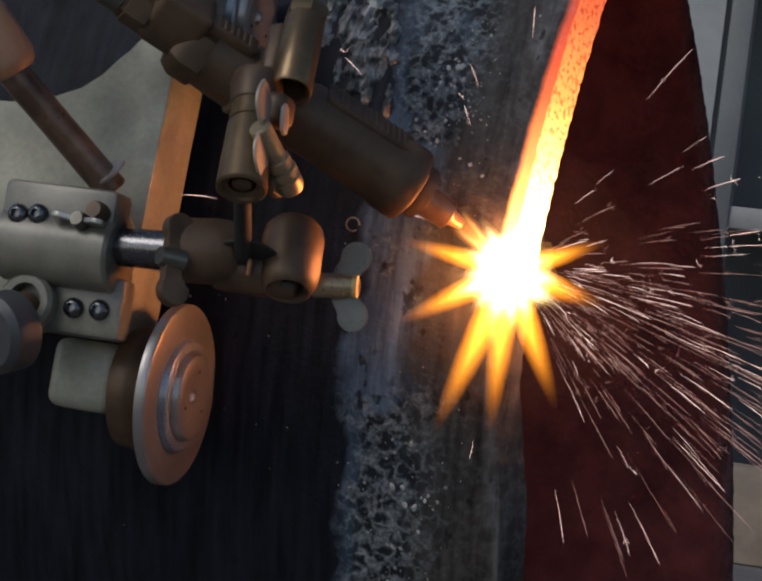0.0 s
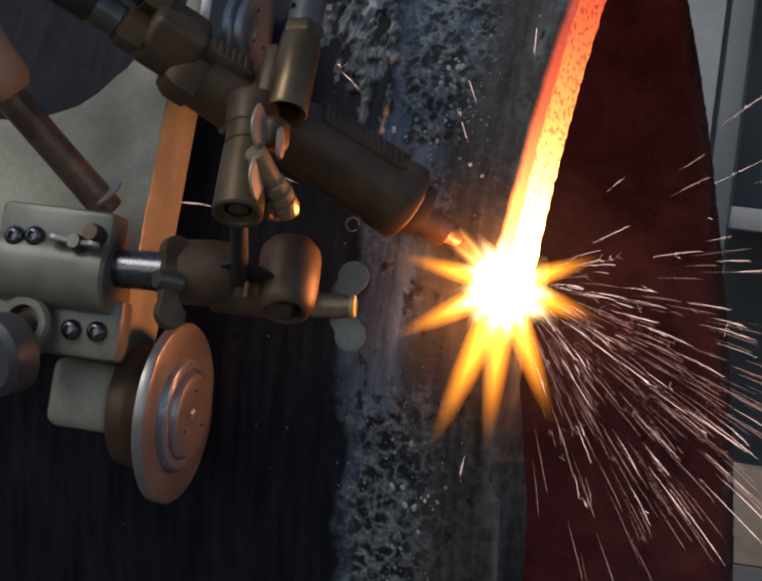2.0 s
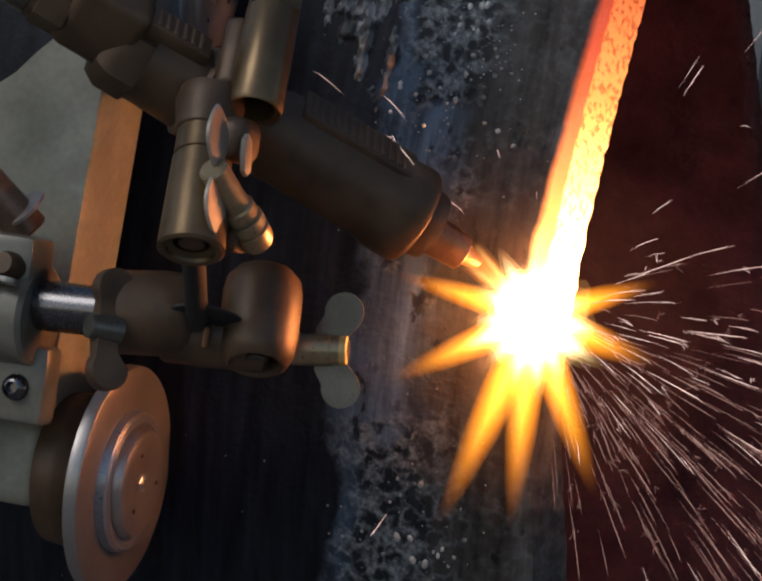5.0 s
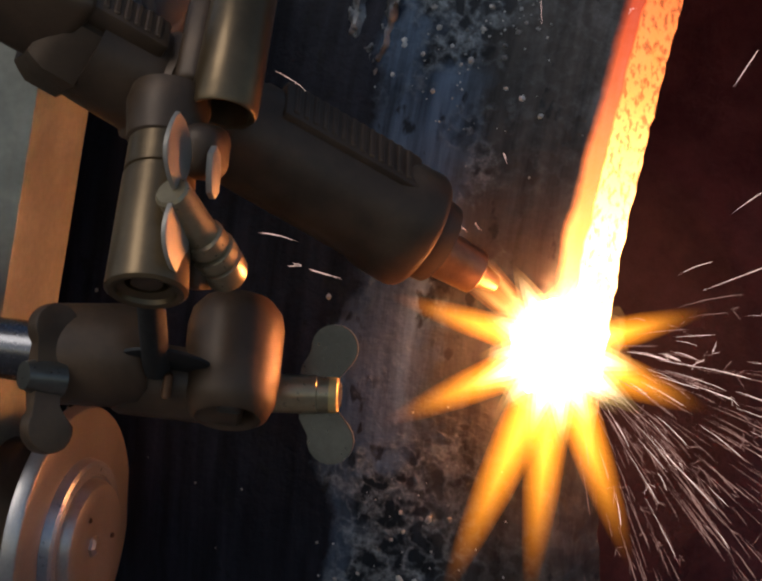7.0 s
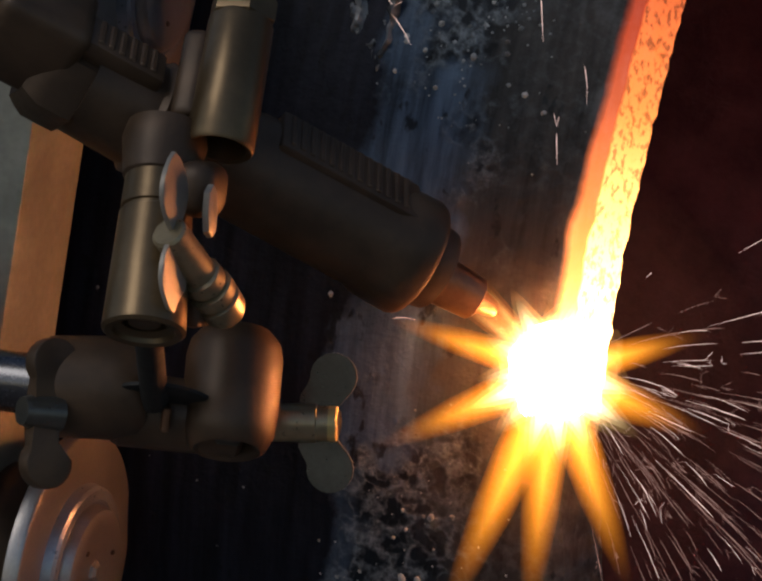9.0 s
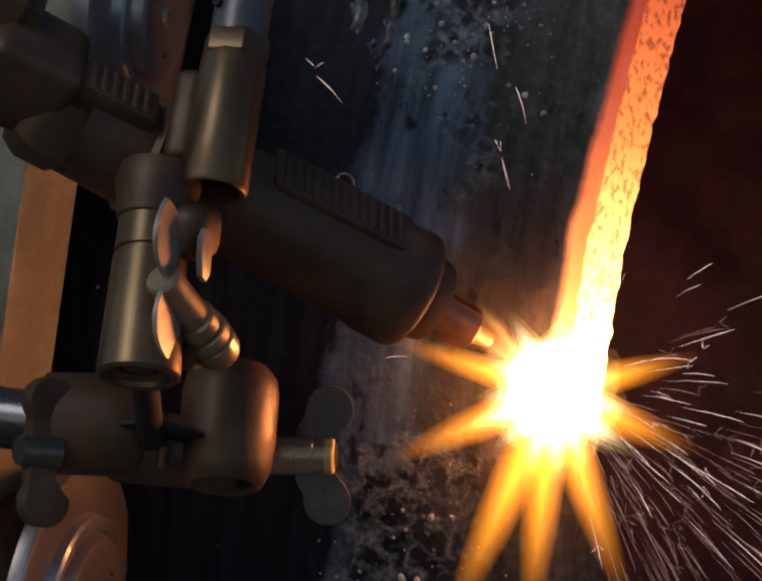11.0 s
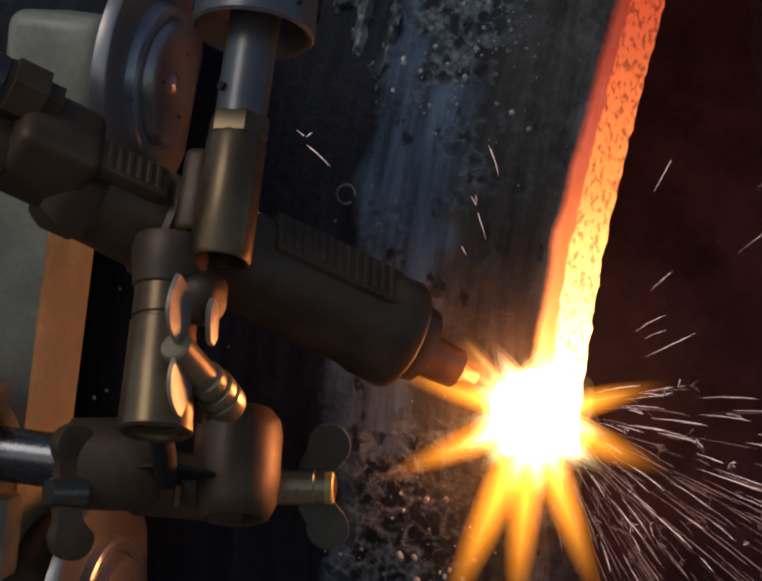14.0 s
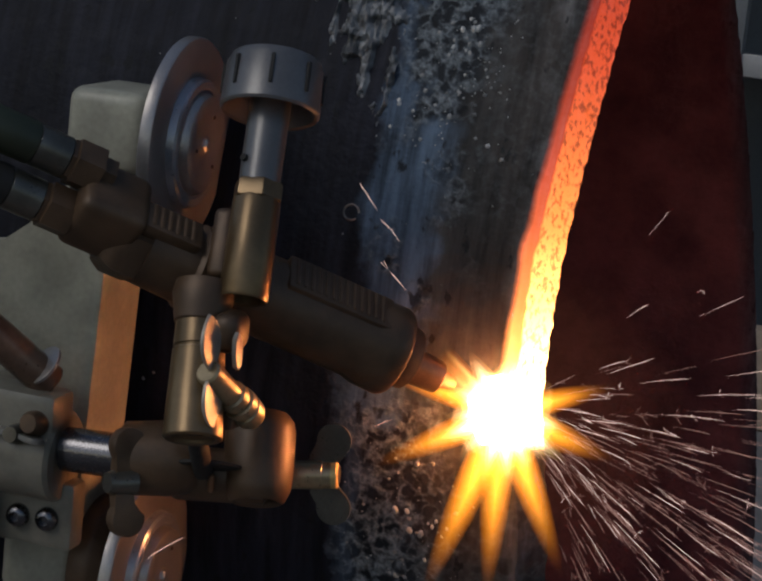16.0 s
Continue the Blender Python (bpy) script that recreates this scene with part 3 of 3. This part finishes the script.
for y0 in (1, -1):
    out = [(2.0 + 8.0 * math.sin(math.pi * k / 14) ** 0.8, 19.4 * k / 14) for k in range(15)]
    out += [(2.0 - 7.0 * math.sin(math.pi * k / 14) ** 0.8, 19.4 * k / 14) for k in range(13, 0, -1)]
    if y0 < 0:
        out = [(x, -y) for x, y in out][::-1]
    part("ear", slab(out, -0.6, 0.6, 0.3, frame_at((-87.4, 20.6, 441), (1.0, 0.12, 0.04), (0.0, 0.0, -1.0))), EAR, bolt)

# torch: its nozzle points at the cut
FLAME = Vector((-10.3, -10.0, 327.0))
TIP = Vector((-35.1, 7.9, 338.0))
AIM = Vector((0.750, -0.353, -0.560)).normalized()
RISE = Vector((0.42, 0.90, 0.0))
RISE = (RISE - AIM * AIM.dot(RISE)).normalized()


def along(s, rise=0.0):
    return TIP - AIM * s + RISE * rise


prof = [(0, 8), (0.6, 11.6), (4.5, 12.2), (6.0, 12.2), (6.6, 13.6), (7.6, 16.4), (9, 17.0), (19, 16.6), (23, 15.4), (64, 15.0), (66, 14.2), (74, 14.0)]
torch = part("torch_barrel", lathe(along(14, 2.0), along(92, 2.0), prof, 48), CAST, machine, "dark cast torch barrel")
part("nozzle", lathe(along(0), along(18), [(3, 4.0), (0, 5.6), (0.5, 6.2), (12, 6.9), (18, 7.2)], 36), COPPER, torch, "heat-stained copper nozzle")
part("inner_tip", lathe(along(-7), along(3), [(1.5, 1.2), (0, 1.8), (0.4, 2.4), (9, 4.4)], 28), COPPER, torch)
# the rack lies along the barrel, on the side that faces up
UPSIDE = Vector((0.06, 0.80, 0.60))
UPSIDE = (UPSIDE - AIM * AIM.dot(UPSIDE)).normalized()


def torch_frame(s, u, rise=2.0):
    """A pose on the torch: x along it towards the tip, z outwards on the side u."""
    return frame_at(along(s, rise), u, AIM)


def toothed(s, length, low, high, wide, shift, parent, name="toothed_rack"):
    m = torch_frame(s, UPSIDE)
    rack = part(name, block((-length / 2, shift - wide / 2, low), (length / 2, shift + wide / 2, high), 1.2, m=m), CAST, parent)
    for k in range(int((length - 4) / 3.0)):
        x = -length / 2 + 3.2 + 3.0 * k
        part("rack_tooth", block((x - 0.85, shift - wide / 2 + 1.6, high - 0.5), (x + 0.85, shift + wide / 2 - 1.2, high + 0.6), 0.35, m=m, seg=1), CAST, rack)
    return rack


toothed(53, 44, 9, 16.0, 15, 1.5, torch)
toothed(121, 22, 9, 15.6, 12, -1.0, torch)
# head: a body with a raised ring, a shoulder that holds the stem, and a hexagon behind
part("head_body", lathe(along(84, 1.0), along(126, 1.0), [(0, 11), (1.5, 13.4), (18, 13.8), (19, 15.4), (22.5, 15.8), (24, 14.2), (42, 13.6)], 40), CAST, torch)
part("shoulder", block((-15, -12, -4), (9, 12, 14.5), 3.0, m=torch_frame(90, UPSIDE), seg=3), CAST, torch)
# a black disc gives this hole its dark inside
part("shoulder_hole", lathe(along(94, 2.0) + Vector((3, -4, 13.4)), along(94, 2.0) + Vector((3.2, -5, 15.2)), [(0, 4.6), (1.0, 4.9), (1.6, 4.4)], 24), BLACK, torch)
part("hex_nut", lathe(along(124, 0.0), along(140, 0.0), [(0, 12), (2, 14.2), (11, 14.2), (14, 12.5), (16, 11)], 6), CAST, torch)
part("manifold", block((-13, -12, -10), (12, 12, 15), 4.0, m=torch_frame(143, UPSIDE, 5.0), seg=3), CAST, torch)
for off, deep, mat, lab in ((19, 0, GREENHOSE, "dark green rubber hose"), (2.0, 4, BLACK, "black rubber hose")):
    p = along(147, off) + Vector((0, 0, deep))
    q = p - AIM * 30
    fit_ = part("hose_fitting", lathe(p, q, [(0, 6.4), (5, 6.4), (5.2, 8.8), (15, 8.8), (15.4, 7.6), (17, 7.6), (17.2, 6.8), (30, 6.4)], 6), CAST, torch)
    part("ferrule", lathe(p - AIM * 17, p - AIM * 30, [(0, 6.2), (0.5, 7.4), (12, 7.4), (12.6, 6.8)], 28), DULL, torch, "grey metal ferrule")
    end = q + Vector((-60, 22, 20))
    part("hose", tube_path([q, q - AIM * 14, q + Vector((-32, 13, 14)), end, end + Vector((-50, 10, 10))], 7.6), mat, torch, lab)

# stem and its notched cap
foot = Vector((-87.4, 41.0, 414.4))
up = Vector((-5.4, 45.9, -21.4)).normalized()
stem = part("valve_stem", lathe(foot, foot + up * 37, [(9, 6.4), (0.4, 7.0), (0, 8.2), (1.0, 8.8), (35, 8.4), (37, 7.6)], 36), BRASS, machine, "dull brass-coloured stem")
part("stem_plate", block((-13.5, -5, -13), (-6, 5, 12), 2.5, m=frame_at(foot + up * 20, up, (1, 0.1, 0)), seg=3), CAST, stem)
part("hex_collar", lathe(foot + up * 35.5, foot + up * 42.5, [(0, 8.2), (0.8, 8.9), (6, 8.9), (7, 8.2)], 6), BRASS, stem, "brass hexagon nut")
part("stem_tube", lathe(foot + up * 42, foot + up * 80, [(0, 7.3), (38, 7.3)], 32), GREYTUBE, stem, "grey metal tube")
# the small hole is a black disc set on the tube
hole = foot + up * 49 + Vector((-4.2, 2.4, 5.2))
part("hole", lathe(hole, hole + Vector((-0.8, 0.6, 1.4)), [(0, 1.3), (1.6, 1.3)], 12), BLACK, stem)
cap = part("cap", lathe(foot + up * 68, foot + up * 89, [(9, 6.5), (8, 13), (0.6, 15.8), (0, 17.0), (1, 17.7), (17, 17.2), (20, 15.8), (21, 13)], 48), GREYTUBE, stem, "notched grey metal cap")
# black bars laid on the cap give the shade in its notches
for k in range(8):
    a = 2 * math.pi * k / 8 + 0.3
    q = up.to_track_quat("Z", "Y")
    c = foot + up * 79
    out = q @ Vector((math.cos(a), math.sin(a), 0))
    part("notch", block((-5.4, -0.7, 16.7), (5.4, 0.7, 18.3), 0.2, m=frame_at(c, out, up), seg=1), BLACK, cap)

# ---- fire and its glare ----
flame = new("cutting_flame")
flame.matrix_world = pose(0, 0, 0, REST)
tagged(flame, "white-hot cutting flame with orange rays of fire and glare at the pipe's edge", "flame")
CORE = plain_glow("white_fire", (1.0, 0.34, 0.11), 115.0)


def ball(centre, r, mat, name, squash=(1, 1, 1), rough=0.0):
    bm = bmesh.new()
    bmesh.ops.create_icosphere(bm, subdivisions=4, radius=1.0)
    for v in bm.verts:
        k = 1 + rough * noise.noise(v.co * 2.3 + Vector(centre))
        v.co = Vector((v.co.x * squash[0] * r * k, v.co.y * squash[1] * r * k, v.co.z * squash[2] * r * k)) * 0.001
    ob = part(name, bm, mat, flame)
    ob.matrix_local = Matrix.Translation(mm(centre))
    return ob


heart = FLAME + Vector((0, -1, 1.5))
ball(heart, 12.0, CORE, "fire_core", (1.0, 1.1, 0.66), 0.30)
# nested shells build the bloom of glare that surrounds the core
HALO = [glow("halo_glow", (1.0, 0.45, 0.13), 0.16 * 0.80 ** k) for k in range(6)]
for k, mat in enumerate(HALO):
    mat.cycles.emission_sampling = "NONE"
    ball(heart + Vector((0.2 * k, -0.35 * k, 0)), 12.6 + 0.9 * k, mat, "halo", (1.0, 1.1, 0.62), 0.34)
# wide faint shells add the veiling glare round the fire
VEIL = glow("veiling_glare", (1.0, 0.30, 0.14), 0.0010)
VEIL.cycles.emission_sampling = "NONE"
for k in range(14):
    ball(heart + Vector((0.5 * k, -0.4 * k, 0)), 19 + 3.1 * k, VEIL, "glare_veil", (1.0, 1.0, 0.7), 0.30)
SKINS = 11


def skin_fire(k):
    u = k / (SKINS - 1)
    m = glow("ray_fire_glare", (1.0, 0.27 + 0.15 * u, 0.010 + 0.03 * u), 0.20 + 0.27 * u, 0.05, 1.5)
    m.cycles.emission_sampling = "NONE"
    return m


FIRES = [skin_fire(k) for k in range(SKINS)]


def fire_ray(dx, dy, dz, width):
    """A tapering ray of fire and lens glare in nested skins, joined end to end along its own axis."""
    d = Vector((dx, dy, dz))
    length = d.length * 0.001
    q = d.to_track_quat("Z", "Y").to_matrix().to_4x4()
    for k in range(SKINS):
        w, ln = 1.0 - k / SKINS, 1.0 - 0.35 * k / SKINS
        bm = bmesh.new()
        seg, rings = 20, []
        for u, r in ((0, 0.80), (0.15, 0.95), (0.35, 1.0), (0.55, 0.88), (0.75, 0.62), (0.9, 0.34), (1.0, 0.02)):
            rings.append([bm.verts.new((width * w * r * 0.001 * math.cos(2 * math.pi * j / seg), width * w * r * 0.001 * math.sin(2 * math.pi * j / seg), u)) for j in range(seg)])
        for a, b in zip(rings, rings[1:]):
            for j in range(seg):
                bm.faces.new((a[j], a[(j + 1) % seg], b[(j + 1) % seg], b[j]))
        ob = part("flame_glare_ray", bm, FIRES[k], flame)
        ob.matrix_local = Matrix.Translation(mm(heart)) @ q @ Matrix.Diagonal((1, 1, length * ln, 1))


# the star round the core: flame and the rays of its glare together
for row in ((-52, 8, 0, 4.5), (42, 18, 2, 4.8), (-49, -30, 0, 5.5), (-22, -76, 4, 6.6), (3, -73, 4, 6.0), (31, -58, 4, 6.0), (46, -10, 3, 6.0)):
    fire_ray(*row)
WHITE = [glow("white_ray", (1.0, 0.62 + 0.08 * k, 0.22 + 0.12 * k), 0.5 + 0.9 * k, 0.10, 1.3) for k in range(3)]
for mat in WHITE:
    mat.cycles.emission_sampling = "NONE"
# short white spikes make the core's glare jagged
spikes = random.Random(8)
for k in range(17):
    a = 2 * math.pi * k / 17 + spikes.uniform(-0.14, 0.14)
    reach = spikes.uniform(21, 29) * (1.15 if math.sin(a) < -0.3 else 0.95)
    d = Vector((math.cos(a) * reach, math.sin(a) * reach, spikes.uniform(0, 4)))
    q = d.to_track_quat("Z", "Y").to_matrix().to_4x4()
    for j, mat in enumerate(WHITE):
        bm = lathe((0, 0, 0), (0, 0, 1), [(1000 * u, r * (5.2 - 1.5 * j)) for u, r in ((0, 0.9), (0.3, 1.0), (0.6, 0.72), (0.85, 0.34), (1.0, 0.03))], 16, caps=False)
        ob = part("flame_glare_spike", bm, mat, flame)
        ob.matrix_local = Matrix.Translation(mm(heart)) @ q @ Matrix.Diagonal((1, 1, d.length * 0.001 * (1 - 0.12 * j), 1))
# preheat jets from the nozzle to the cut: cones that fade towards the nozzle
def jet(start, width, tight, colour, strength):
    d = start - heart
    q = d.to_track_quat("Z", "Y").to_matrix().to_4x4()
    mat = glow("jet_fire", colour, strength, 0.0, 1.1)
    mat.cycles.emission_sampling = "NONE"
    for k in range(6):
        w = width * (1 - k / 6)
        bm = lathe((0, 0, 0), (0, 0, 1), [(0, w * tight), (500, w * (tight + 1) / 2), (900, w), (1000, w * 0.96)], 20, caps=False)
        ob = part("preheat_jet", bm, mat, flame)
        ob.matrix_local = Matrix.Translation(mm(heart)) @ q @ Matrix.Diagonal((1, 1, d.length * 0.001, 1))


jet(along(-0.5), 5.6, 0.55, (1.0, 0.30, 0.05), 0.30)
jet(along(-1, 3.6), 1.4, 0.8, (1.0, 0.50, 0.14), 0.18)
jet(along(-1, -3.4), 1.6, 0.8, (1.0, 0.50, 0.14), 0.18)
# unseen glow added inside the pipe to redden its wall, standing for blown slag
bm = lathe(FLAME + Vector((-10, -4, -34)), FLAME + Vector((-12, -5, -44)), [(0, 1.6), (3, 3.2), (7, 3.0), (10, 1.2)], 20)
part("inner_glow", bm, plain_glow("red_inner_glow", (1.0, 0.10, 0.06), 1100.0), flame)

# ---- sparks ----
SPARK = plain_glow("spark", (1.0, 0.68, 0.60), 1.6)
SPARK_DIM = plain_glow("dim_spark", (1.0, 0.55, 0.47), 0.45)
rnd = random.Random(5)


def streak(bm, p, d, length, width, bend):
    """A thin bent needle of light."""
    d = d.normalized()
    side = d.orthogonal().normalized()
    rings = []
    for u, w in ((0, 0.15), (0.4, 0.8), (0.8, 1.0), (1.0, 0.2)):
        c = p + d * length * u + bend * u * u
        rings.append([bm.verts.new((c + (side * math.cos(a) + d.cross(side) * math.sin(a)) * width * w) * 0.001) for a in (0, 2.1, 4.2)])
    for a, b in zip(rings, rings[1:]):
        for j in range(3):
            bm.faces.new((a[j], a[(j + 1) % 3], b[(j + 1) % 3], b[j]))


def shower(count, mat, mean, spread, near, far, name="spark_shower", size=1.0):
    bm = bmesh.new()
    for _ in range(count):
        d = Vector([m + rnd.gauss(0, s) for m, s in zip(mean, spread)])
        if d.length < 0.2:
            continue
        d.normalize()
        s = rnd.uniform(near, far)
        streak(bm, d * s, d, size * rnd.uniform(5, 26) * (0.5 + s / 100), rnd.uniform(0.05, 0.12), Vector((0, -rnd.uniform(0, 3), 0)))
        if rnd.random() < 0.3:
            tip = d * (s + 12)
            for _ in range(3):
                fork = (d + Vector([rnd.gauss(0, 0.7) for _ in range(3)])).normalized()
                streak(bm, tip, fork, rnd.uniform(1.5, 5), 0.06, Vector((0, 0, 0)))
    ob = part(name, bm, mat)
    ob.matrix_world = pose(0, 0, 0, REST) @ Matrix.Translation(mm(FLAME))
    return tagged(ob, "shower of thin pinkish-white sparks flying from the cut", "sparks", kind="stuff")


showers = []
for k in range(3):
    showers.append((shower(85, SPARK_DIM, (0.75, -0.50, -0.05), (0.22, 0.34, 0.25), 14, 120), k))
    showers.append((shower(24, SPARK, (0.75, -0.20, 0.05), (0.25, 0.42, 0.25), 20, 120), k))
strays = [shower(7, SPARK, (-0.5, 0.4, 0.35), (0.5, 0.5, 0.2), 25, 130, size=0.4), shower(6, SPARK, (0.2, 0.5, 0.3), (0.6, 0.4, 0.2), 25, 110, size=0.4)]


# ---- what moves ----
def motions():
    turn = ((0.0, 0.00), (2.0, 1.30), (4.0, 2.53), (6.5, 4.11), (9.0, 5.79), (11.5, 7.60), (13.0, 8.69), (14.5, 9.74), (16.0, 10.72))
    walk(machine, [(t, pose(0, 0, 0, REST + a)) for t, a in turn])

    def at(t):
        for (t0, a0), (t1, a1) in zip(turn, turn[1:]):
            if t <= t1:
                return a0 + (a1 - a0) * (t - t0) / (t1 - t0)
        return turn[-1][1]

    # the fire creeps closer to the tip as the cut goes on
    creep = ((0.0, 2.8, -0.3), (4.0, 1.2, 1.5), (7.0, -1.0, 0.8), (9.0, -1.5, 1.2), (12.5, -1.2, 6.0), (14.5, -1.6, 6.5), (16.0, -1.0, 7.6))

    def fire(t):
        u = [c[0] for c in creep]
        return (pose(0, 0, 0, REST + at(t)) @ pose(0.001 * np.interp(t, u, [c[1] for c in creep]), 0.001 * np.interp(t, u, [c[2] for c in creep]), 0))

    for w, (x, y, n) in zip(wheels, WHEELS):
        walk(w, [(t, pose(x, y, n, 9.0 * a)) for t, a in turn])

    steps = [0.5 * k for k in range(33)]
    walk(flame, [(t, fire(t)) for t in steps])
    for n_, (ob, k) in enumerate(showers):
        jit = random.Random(20 + n_)
        walk(ob, [(t, fire(t) @ Matrix.Translation(mm(FLAME)) @ Matrix.Rotation(radians(jit.uniform(-14, 14)), 4, "Z") @ Matrix.Rotation(radians(jit.uniform(-40, 40)), 4, "X")) for t in steps])
    for n_, ob in enumerate(strays):
        jit = random.Random(50 + n_)
        walk(ob, [(t, fire(t) @ Matrix.Translation(mm(FLAME)) @ Matrix.Rotation(radians(jit.uniform(-40, 40)), 4, "Z")) for t in steps])


motions()
